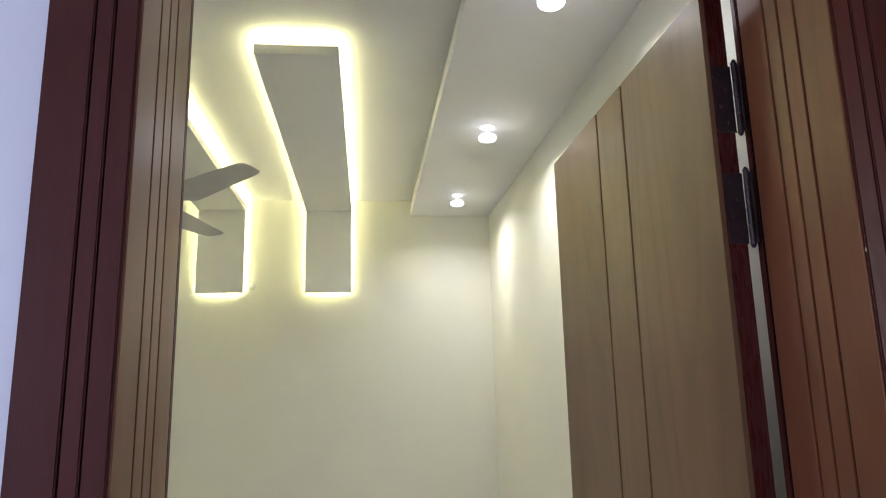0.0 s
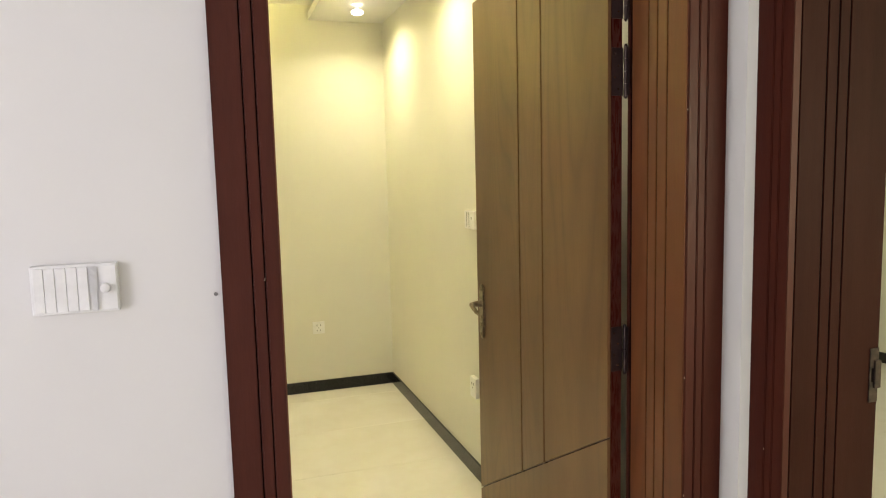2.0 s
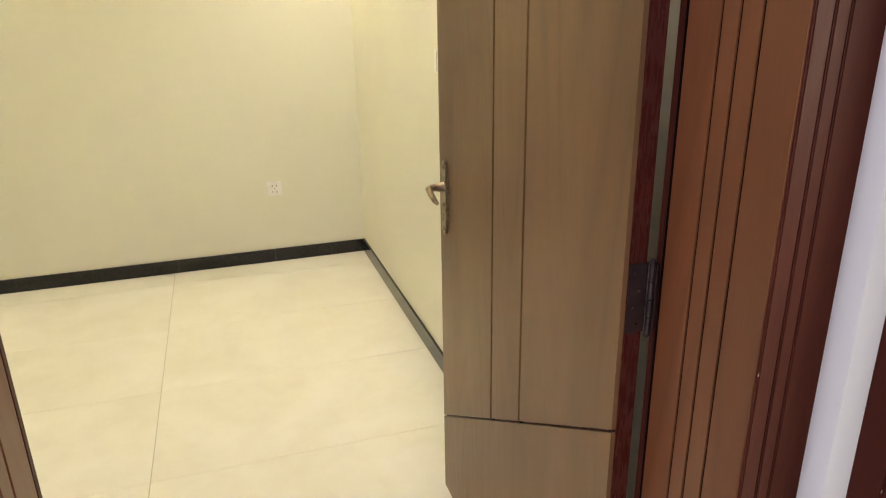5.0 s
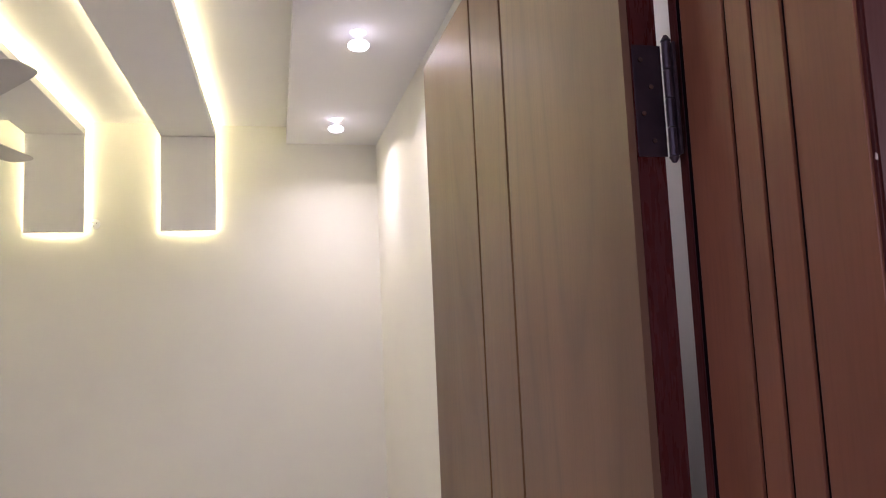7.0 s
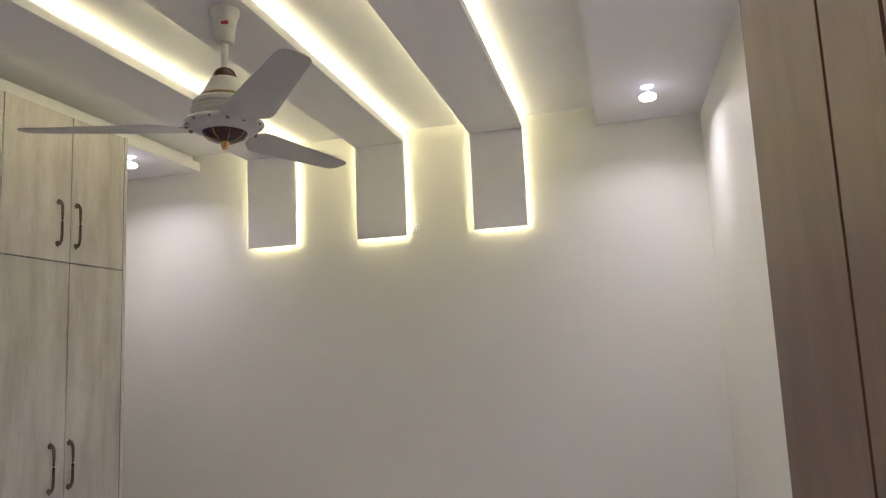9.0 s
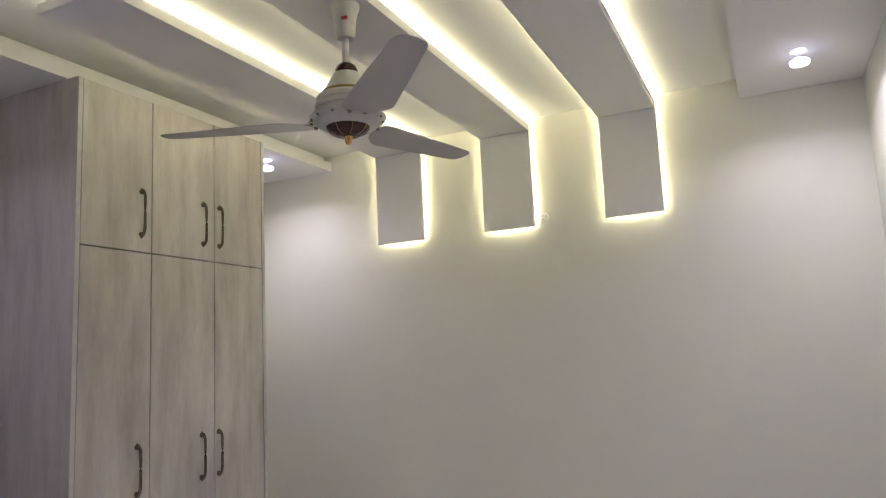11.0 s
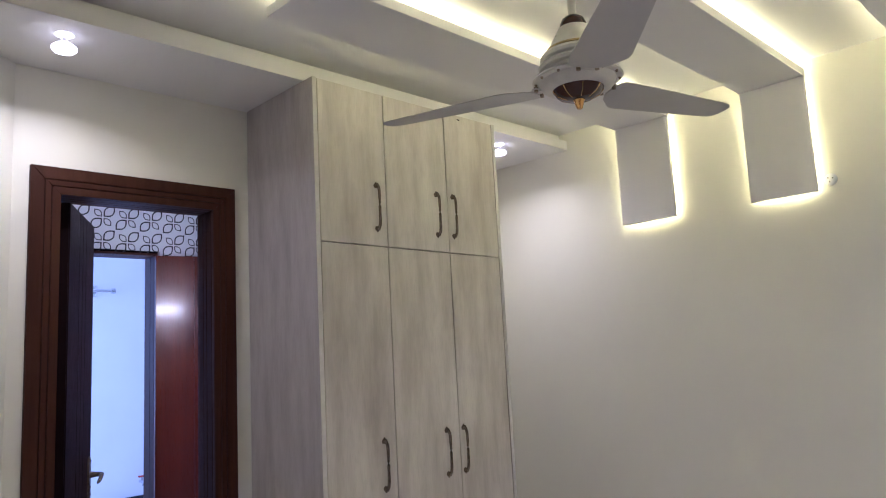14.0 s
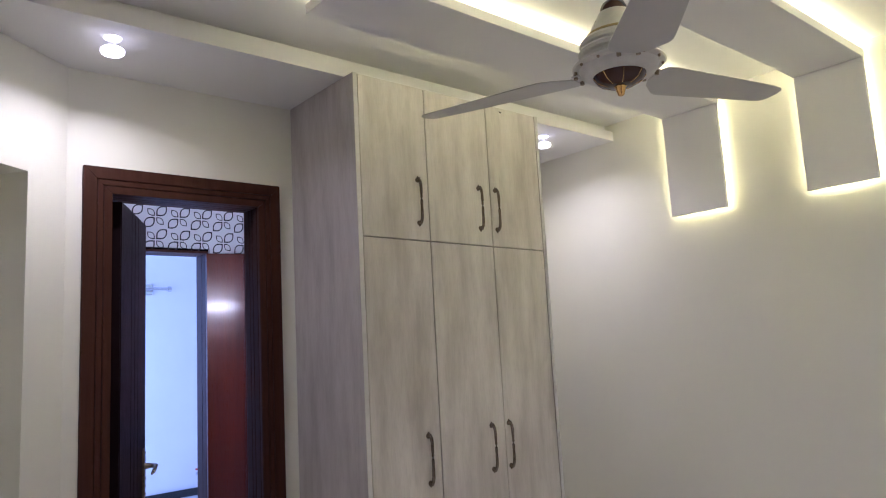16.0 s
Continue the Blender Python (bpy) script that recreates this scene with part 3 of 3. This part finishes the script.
# ---- wardrobe ----
WX, WY0, WY1, WZ, WS = -2.557, 1.727, 2.775, 2.538, 1.899
ward = thing("wardrobe", "tall grey oak laminate built-in wardrobe with six closed doors", "wardrobe")
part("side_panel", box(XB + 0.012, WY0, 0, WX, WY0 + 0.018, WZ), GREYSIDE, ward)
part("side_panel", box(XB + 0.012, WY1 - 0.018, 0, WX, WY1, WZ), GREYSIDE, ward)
part("back_filler", box(XB + 0.0005, WY0 + 0.004, 0, XB + 0.0115, WY1 - 0.004, WZ), EDGEBAND, ward, "pale filler strip")
part("edge_band", boxes([(WX, WY0, 0, WX + 0.0015, WY0 + 0.018, WZ), (WX, WY1 - 0.018, 0, WX + 0.0015, WY1, WZ)]), EDGEBAND, ward, "pale edge band")
# carcass in near-black: the shade inside the door gaps is put into its colour
part("carcass", boxes([(XB + 0.012, WY0 + 0.018, 0.08, WX - 0.022, WY1 - 0.018, WZ)]), GROOVE, ward)
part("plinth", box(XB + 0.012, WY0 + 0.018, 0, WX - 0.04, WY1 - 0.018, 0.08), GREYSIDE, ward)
ys = (WY0 + 0.020, 2.074, 2.428, WY1 - 0.020)
hy = (2.019, 2.356, 2.457)


def sag(y):
    """The seam between upper and lower doors drops a little towards the far end."""
    return 0.003 + 0.014 * (y - WY0) / (WY1 - WY0)


def pull(parent, y, zc):
    bm = bmesh.new()
    L = 0.098
    pts, rad = [], []
    for k in range(13):
        s = -1 + k / 6
        pts.append((WX + 0.010 + 0.014 * (1 - abs(s) ** 8), y, zc + s * L * 0.96))
        rad.append(0.0058 + 0.0010 * abs(s) ** 3)
    add_tube(bm, pts, rad, 12)
    h = part("handle", bm, BRONZE, parent, "dark bronze bow handle", True)
    for s in (-1, 1):
        bm = bmesh.new()
        add_tube(bm, [(WX + 0.001, y, zc + s * L * 0.90), (WX + 0.010, y, zc + s * L * 0.90), (WX + 0.016, y, zc + s * L * 0.86)], [0.011, 0.009, 0.005], 8)
        add_tube(bm, [(WX + 0.004, y, zc + s * L * 0.9), (WX + 0.004, y, zc + s * L * 1.06)], [0.009, 0.002], 8)
        part("handle_foot", bm, BRONZE, h, "", True)


for k in range(3):
    for z0, z1, zc in ((WS + 0.0021, WZ - 0.002, 2.052), (0.085, WS - 0.0021, 1.040)):
        y0, y1 = ys[k] + 0.0022, ys[k + 1] - 0.0022
        low, high = (z0 > 1) * 1.0, (z0 < 1) * 1.0
        bm = bmesh.new()
        add_prism(bm, [(WX, y0, z0 - low * sag(y0)), (WX, y1, z0 - low * sag(y1)), (WX, y1, z1 - high * sag(y1)), (WX, y0, z1 - high * sag(y0))], (-0.019, 0, 0))
        bmesh.ops.bevel(bm, geom=list(bm.edges), offset=0.0008, segments=1, affect="EDGES")
        d = part("door", bm, GREYOAK, ward)
        pull(d, hy[k] if zc > 2 else hy[k] - 0.008, zc)

# dark curved tube for the small mark at the third door's top
bm = bmesh.new()
add_tube(bm, [(WX + 0.002, 2.516, 2.519), (WX + 0.005, 2.520, 2.514), (WX + 0.004, 2.526, 2.513), (WX + 0.002, 2.531, 2.518)], [0.0014, 0.0024, 0.0024, 0.0012], 8)
part("dark_squiggle", bm, STEEL, ward, "small dark curved mark", True)

# ---- ceiling fan ----
FX, FY = -1.424, 1.819
fan = thing("ceiling_fan", "cream three-blade ceiling fan with brown hub, at rest", "ceiling fan", pose(FX, FY, -0.005))
part("canopy", lathe([(0.014, 2.448), (0.026, 2.451), (0.032, 2.462), (0.033, 2.485), (0.036, 2.512), (0.042, 2.538), (0.047, 2.549), (0.048, ZP + 0.004)]), FANWHITE, fan, "cream bell canopy", True)
part("down_rod", lathe([(0.0115, 2.355), (0.0115, 2.450)], 16), FANWHITE, fan, "", True)
part("cap", lathe([(0.037, 2.334), (0.036, 2.344), (0.030, 2.358), (0.020, 2.366), (0.0118, 2.368)]), FANBROWN, fan, "brown cap", True)
part("motor_bell", lathe([(0.074, 2.270), (0.071, 2.276), (0.062, 2.296), (0.050, 2.316), (0.042, 2.332), (0.030, 2.334)]), FANWHITE, fan, "", True)
part("gold_band", lathe([(0.078, 2.262), (0.082, 2.265), (0.080, 2.2703), (0.060, 2.2708)]), GILT, fan, "gilt band", True)
part("motor_drum", lathe([(0.080, 2.199), (0.098, 2.201), (0.102, 2.206), (0.090, 2.210), (0.090, 2.213), (0.100, 2.217), (0.103, 2.225), (0.099, 2.231), (0.089, 2.234), (0.089, 2.237), (0.096, 2.241), (0.097, 2.250), (0.090, 2.259), (0.078, 2.2625), (0.05, 2.2628)]), FANWHITE, fan, "", True)
part("lower_ring", lathe([(0.068, 2.158), (0.086, 2.159), (0.097, 2.166), (0.102, 2.177), (0.1035, 2.1815), (0.118, 2.1825), (0.122, 2.186), (0.119, 2.191), (0.106, 2.194), (0.05, 2.1988)]), FANWHITE, fan, "", True)
part("hub_bowl", lathe([(0.010, 2.128), (0.036, 2.131), (0.058, 2.142), (0.070, 2.160), (0.070, 2.1605)]), FANBROWN, fan, "brown glossy bowl", True)
part("finial", lathe([(0.0065, 2.104), (0.008, 2.106), (0.0115, 2.116), (0.013, 2.124), (0.016, 2.128), (0.008, 2.130)], 16), GOLD, fan, "gilt finial", True)
for k in range(12):
    a = 2 * math.pi * (k + 0.3) / 12
    bm = bmesh.new()
    add_tube(bm, [(0.112 * math.cos(a), 0.112 * math.sin(a), 2.183), (0.112 * math.cos(a), 0.112 * math.sin(a), 2.1785), (0.112 * math.cos(a), 0.112 * math.sin(a), 2.176)], [0.0042, 0.0036, 0.0018], 8)
    part("rim_screw", bm, BRASS, fan)
for k in range(8):
    a = 2 * math.pi * k / 8
    bm = bmesh.new()
    add_tube(bm, [(0.032 * math.cos(a), 0.032 * math.sin(a), 2.1300), (0.056 * math.cos(a), 0.056 * math.sin(a), 2.1405), (0.0690 * math.cos(a), 0.0690 * math.sin(a), 2.157)], 0.0010, 6)
    part("bowl_rib", bm, GOLD, fan)
part("maker_mark", boxes([(0.010 + 0.0055 * k, -0.0375, 2.500, 0.014 + 0.0055 * k, -0.028, 2.508) for k in range(4)]), RED, fan, "small red mark")
for ang in (77.8, 197.8, 317.8):
    m = pose(0, 0, 2.170, 0, 0, ang) @ pose(0, 0, 0, 0, -1.1, 0)
    bm = bmesh.new()
    outl = [(0.116, -0.030), (0.119, -0.045), (0.131, -0.055), (0.160, -0.0585), (0.350, -0.0545), (0.565, -0.0475), (0.596, -0.0430), (0.611, -0.0330), (0.617, -0.0150),
            (0.6165, 0.010), (0.610, 0.030), (0.597, 0.0400), (0.574, 0.0450), (0.400, 0.0640), (0.222, 0.0830), (0.203, 0.0835), (0.186, 0.0790), (0.138, 0.0460), (0.118, 0.0180)]
    add_prism(bm, [(a, b, -0.0012) for a, b in outl], (0, 0, 0.0024))
    bmesh.ops.transform(bm, matrix=m @ pose(0, 0, 0, -7.6, 0, 0), verts=bm.verts)
    bl = part("blade", bm, FANBLADE, fan, "pale grey metal blade")
    bm = boxes([(0.085, -0.016, 0.0, 0.175, 0.016, 0.004), (0.100, -0.030, 0.002, 0.122, 0.030, 0.007)], 0.001)
    bmesh.ops.transform(bm, matrix=m @ pose(0, 0, 0.002, -6, 0, 0), verts=bm.verts)
    part("blade_arm", bm, FANWHITE, bl)
    for sy in (-0.024, 0.024):
        bm = bmesh.new()
        add_tube(bm, [(0.111, sy, -0.004), (0.111, sy, 0.010)], 0.006, 8)
        bmesh.ops.transform(bm, matrix=m, verts=bm.verts)
        part("bolt", bm, BRASS, bl)


# ---- switches and sockets ----
def socket(m, w, h, name, label, slots, deep=0.011):
    top = thing(name, label, "electric socket" if "socket" in name else "switch", m)
    part("plate", box(-w / 2, -deep, -h / 2, w / 2, 0.0, h / 2, 0.003), PLASTIC, top)
    for x, z, a, b in slots:
        part("slot", box(x - a / 2, -deep - 0.0015, z - b / 2, x + a / 2, -deep + 0.0005, z + b / 2), SHADEPLASTIC, top)
    return top


FIVE = [(-0.012, 0.018, 0.004, 0.012), (0.012, 0.018, 0.004, 0.012), (0.0, 0.0, 0.006, 0.006), (-0.012, -0.018, 0.004, 0.012), (0.012, -0.018, 0.004, 0.012)]
socket(pose(-0.343, YA, 0.455), 0.082, 0.085, "wall_socket", "white square wall socket on the cream wall", FIVE)
socket(pose(XD, 1.77, 0.462, 0, 0, -90), 0.075, 0.10, "wall_socket", "white wall socket low behind the door", FIVE[:3], 0.022)
sw = socket(pose(XD, 1.77, 1.277, 0, 0, -90), 0.13, 0.085, "light_switch", "white wall switch plate beside the open door", [(-0.03, 0, 0.002, 0.07), (0.0, 0, 0.002, 0.07), (0.03, 0.01, 0.006, 0.012)], 0.024)
bd = thing("junction_box", "small round white junction cover below a ceiling panel", "junction box", pose(-1.302, YA, 2.094, 90))
part("cover", lathe([(0.026, 0.0), (0.026, 0.005), (0.022, 0.008), (0.002, 0.009)], 24), PLASTIC, bd, "", True)
bm = bmesh.new()
for a in (0.4, 2.4, 4.4):
    add_tube(bm, [(0.011 * math.cos(a), 0.011 * math.sin(a), 0.0085), (0.011 * math.cos(a), 0.011 * math.sin(a), 0.0098)], 0.003, 8)
part("screw_hole", bm, SHADEPLASTIC, bd)

# hall switch board with a dimmer
hb = thing("switch_board", "white hall switch board with rocker switches and a dimmer knob", "switch board", pose(-1.272, YC0 - 0.007, 1.275))
part("plate", box(0.0, -0.012, 0.0, 0.132, 0.007, 0.082, 0.002), PLASTIC, hb)
for k in range(5):
    part("rocker", box(0.005 + 0.0165 * k, -0.0165, 0.004, 0.0208 + 0.0165 * k, -0.0115, 0.078, 0.0012), PLASTIC, hb)
bm = bmesh.new()
strip = []
for k in range(7):
    u = k / 6
    strip.append([bm.verts.new((x, -0.0165 - 0.006 * math.sin(u * 2.6) * w, 0.078 - 0.074 * u)) for x, w in ((0.0872 + 0.005 * u, 0.2), (0.1015 - 0.002 * u, 1.0))])
for a, b in zip(strip, strip[1:]):
    bm.faces.new((a[0], a[1], b[1], b[0]))
bmesh.ops.solidify(bm, geom=list(bm.faces), thickness=0.0008)
part("film", bm, PLASTIC, hb, "peeling white protective film")
part("dimmer_plate", box(0.100, -0.0150, 0.003, 0.130, -0.0115, 0.079, 0.001), PLASTIC, hb)
bm = bmesh.new()
add_tube(bm, [(0.113, -0.0145, 0.041), (0.113, -0.026, 0.041), (0.113, -0.028, 0.041)], [0.0085, 0.0075, 0.004], 18)
part("dimmer_knob", bm, PLASTIC, hb, "", True)

# small imperfections: a nail in the plaster, chipped lacquer on the casings
nail = thing("wall_nail", "tiny dark nail in the white hall wall", "nail", pose(-0.984, YC0, 1.288, 90))
part("head", lathe([(0.0035, 0.0), (0.0035, 0.003), (0.002, 0.004)], 10), SHADEPLASTIC, nail)
for m0, spots in ((frame_main, ((0.879, -0.0165, 1.62), (0.8795, -0.0165, 1.02), (0.8815, -0.0165, 0.74), (-0.0305, -0.0165, 1.31))), (frame_side, ((-0.0985, -0.0165, 1.33), (-0.0975, -0.0165, 1.31), (-0.052, -0.0165, 0.86)))):
    for k, (x, y, z) in enumerate(spots):
        bm = bmesh.new()
        add_prism(bm, [(x - 0.0009, y, z - 0.002), (x + 0.0008, y, z - 0.0028), (x + 0.0011, y, z + 0.001 + 0.0006 * k), (x - 0.0003, y, z + 0.0026)], (0, 0.0008, 0))
        part("lacquer_chip", bm, CHIP, m0, "pale chipped spot")

# ---- low table with papers in the hall ----
tb = thing("side_table", "maroon-topped low wooden table against the hall wall", "table")
part("tabletop", box(-1.95, -0.52, 0.522, -1.060, 0.004, 0.550, 0.003), TABLETOP, tb)
for x in (-1.93, -1.10):
    for y in (-0.50, -0.04):
        part("leg", box(x, y, 0.0, x + 0.035, y + 0.035, 0.522, 0.003), MAHOGANY, tb)
part("apron", boxes([(-1.895, -0.485, 0.45, -1.10, -0.467, 0.522), (-1.085, -0.465, 0.45, -1.067, -0.04, 0.522)]), MAHOGANY, tb)


def sheet(x, y, rz, n, lines):
    top = thing("paper_stack", "stack of white printed paper sheets on the table", "paper", pose(x, y, 0.5502, 0, 0, rz))
    for k in range(n):
        bm = box(-0.105, -0.1485, 0.0008 * k, 0.105, 0.1485, 0.0008 * k + 0.0005)
        bmesh.ops.transform(bm, matrix=pose(0.003 * math.sin(k * 2.1), 0.002 * math.cos(k * 3.3), 0, 0, 0, 0.9 * math.sin(k * 1.7)), verts=bm.verts)
        part("sheet", bm, PAPER, top)
    z = 0.0008 * (n - 1) + 0.0006
    rows = []
    for k in range(lines):
        y0 = 0.115 - 0.0095 * k
        if k % 5 != 4:
            rows.append((-0.075 + 0.02 * (k % 3 == 0), y0, z, 0.07 - 0.05 * ((k * 7) % 4 == 0), y0 + 0.003, z + 0.0003))
    part("text_line", boxes(rows), INK, top, "unreadable printed lines")


sheet(-1.175, -0.165, 1.5, 7, 22)
sheet(-1.56, -0.29, 12, 4, 18)

# ---- lobby fittings ----
rail = thing("towel_rail", "chrome wall rail on the lobby wall", "towel rail", pose(XG, 2.62, 2.205))
part("rosette", boxes([(0.0, -0.06, -0.06, 0.02, 0.06, 0.06)], 0.008), CHROME, rail)
bm = bmesh.new()
add_tube(bm, [(0.02, 0.0, 0.0), (0.10, 0.0, 0.0)], 0.02, 12)
add_tube(bm, [(0.10, -0.35, 0.0), (0.10, 0.20, 0.0)], 0.016, 12)
add_tube(bm, [(0.10, 0.19, 0.0), (0.10, 0.22, 0.0)], 0.028, 12)
part("bar", bm, CHROME, rail, "", True)
tap = thing("wall_tap", "small red-capped wall tap low on the lobby wall", "tap", pose(XG, 3.15, 0.22))
bm = bmesh.new()
add_tube(bm, [(0.0, 0, 0), (0.08, 0, 0), (0.10, 0, -0.03)], 0.016, 10)
add_tube(bm, [(0.05, 0, 0.0), (0.05, 0, 0.05)], 0.012, 10)
part("spout", bm, CHROME, tap, "", True)
part("cap", boxes([(0.03, -0.035, 0.045, 0.07, 0.035, 0.06)], 0.004), RED, tap)

# ---- leaf-pattern print above the lobby doorway ----
def leaf_ring(bm, sx, sz, size, line):
    """Outline of a fat leaf in the quarter that (sx, sz) names; tips at both ends of its diagonal."""
    def outline(lo, hi):
        r = (hi - lo) * 0.62
        pts = [(lo, lo)]
        pts += [(hi - r + r * math.sin(t), lo + r - r * math.cos(t)) for t in (0.0, 0.31, 0.63, 0.94, 1.26, 1.57)]
        pts += [(hi, hi)]
        pts += [(lo + r - r * math.sin(t), hi - r + r * math.cos(t)) for t in (0.0, 0.31, 0.63, 0.94, 1.26, 1.57)]
        return [bm.verts.new((sx * x, 0, sz * z)) for x, z in pts]

    outer, inner = outline(0.004, 0.004 + size), outline(0.004 + line, 0.004 + size - line)
    for k in range(len(outer)):
        j = (k + 1) % len(outer)
        bm.faces.new((outer[k], outer[j], inner[j], inner[k]))


bm = bmesh.new()
for sx, sz, size in ((1, 1, 0.060), (-1, -1, 0.060), (-1, 1, 0.041), (1, -1, 0.041)):
    leaf_ring(bm, sx, sz, size, 0.0072 if size > 0.05 else 0.0052)
motif = mesh_of("leaf_motif", bm, BLACKPRINT)
prints = thing("wallpaper_print", "black leaf outline motifs printed on white wallpaper", "wallpaper", pose(XF + 0.004, 0, 0, 0, 0, 90), kind="structure")
for i in range(10):
    for j in range(5):
        ob = new("leaf_motif", motif)
        ob.parent = prints
        ob.location = (1.170 + 0.132 * i, 0, 2.144 + 0.134 * j)

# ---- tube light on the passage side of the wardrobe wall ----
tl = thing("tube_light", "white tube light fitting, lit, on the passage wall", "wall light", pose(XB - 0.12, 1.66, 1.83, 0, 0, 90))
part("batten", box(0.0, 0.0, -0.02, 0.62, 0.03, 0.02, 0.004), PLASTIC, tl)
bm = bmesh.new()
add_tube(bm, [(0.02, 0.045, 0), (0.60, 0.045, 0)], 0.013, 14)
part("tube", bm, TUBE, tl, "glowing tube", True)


# ---- windows that let the daylight in; the side room's is added, unseen ----
def window(name, m, w, h, label):
    top = thing(name, label, "window", m, kind="structure")
    for x0, x1 in ((0.0, w / 2), (w / 2, w)):
        part("sash", boxes([(x0, 0, 0, x0 + 0.05, 0.05, h), (x1 - 0.05, 0, 0, x1, 0.05, h), (x0 + 0.05, 0, 0, x1 - 0.05, 0.05, 0.05), (x0 + 0.05, 0, h - 0.05, x1 - 0.05, 0.05, h)]), PLASTIC, top)
        g = part("pane", box(x0 + 0.05, 0.02, 0.05, x1 - 0.05, 0.026, h - 0.05), GLASS, top)
        g.visible_shadow = False


window("window_1", pose(-3.68, -3.45, 0.8, 0, 0, 90), 1.8, 1.6, "white framed hall window")
window("window_2", pose(-7.6, -0.12, 0.8), 2.0, 1.7, "white framed lobby window")
window("window_3", pose(1.4, -3.12, 0.8), 1.6, 1.6, "white framed side room window, added out of view")

# ---- floor ----
structure("floor", box(-8.3, -4.4, -0.12, 4.0, 5.1, -0.0035), GROUT, "cream marble tiled floor", "floor")
floor_ob = bpy.data.objects["floor"]
tile = mesh_of("tile", box(-0.5992, -0.2993, -0.008, 0.5992, 0.2993, 0.0, 0.0008), MARBLE)
for i in range(-6, 5):
    for j in range(-7, 9):
        ob = new("tile", tile)
        ob.parent = floor_ob
        ob.location = (-0.36 + 1.2 * i, 0.575 + 0.6 * j, 0.0)
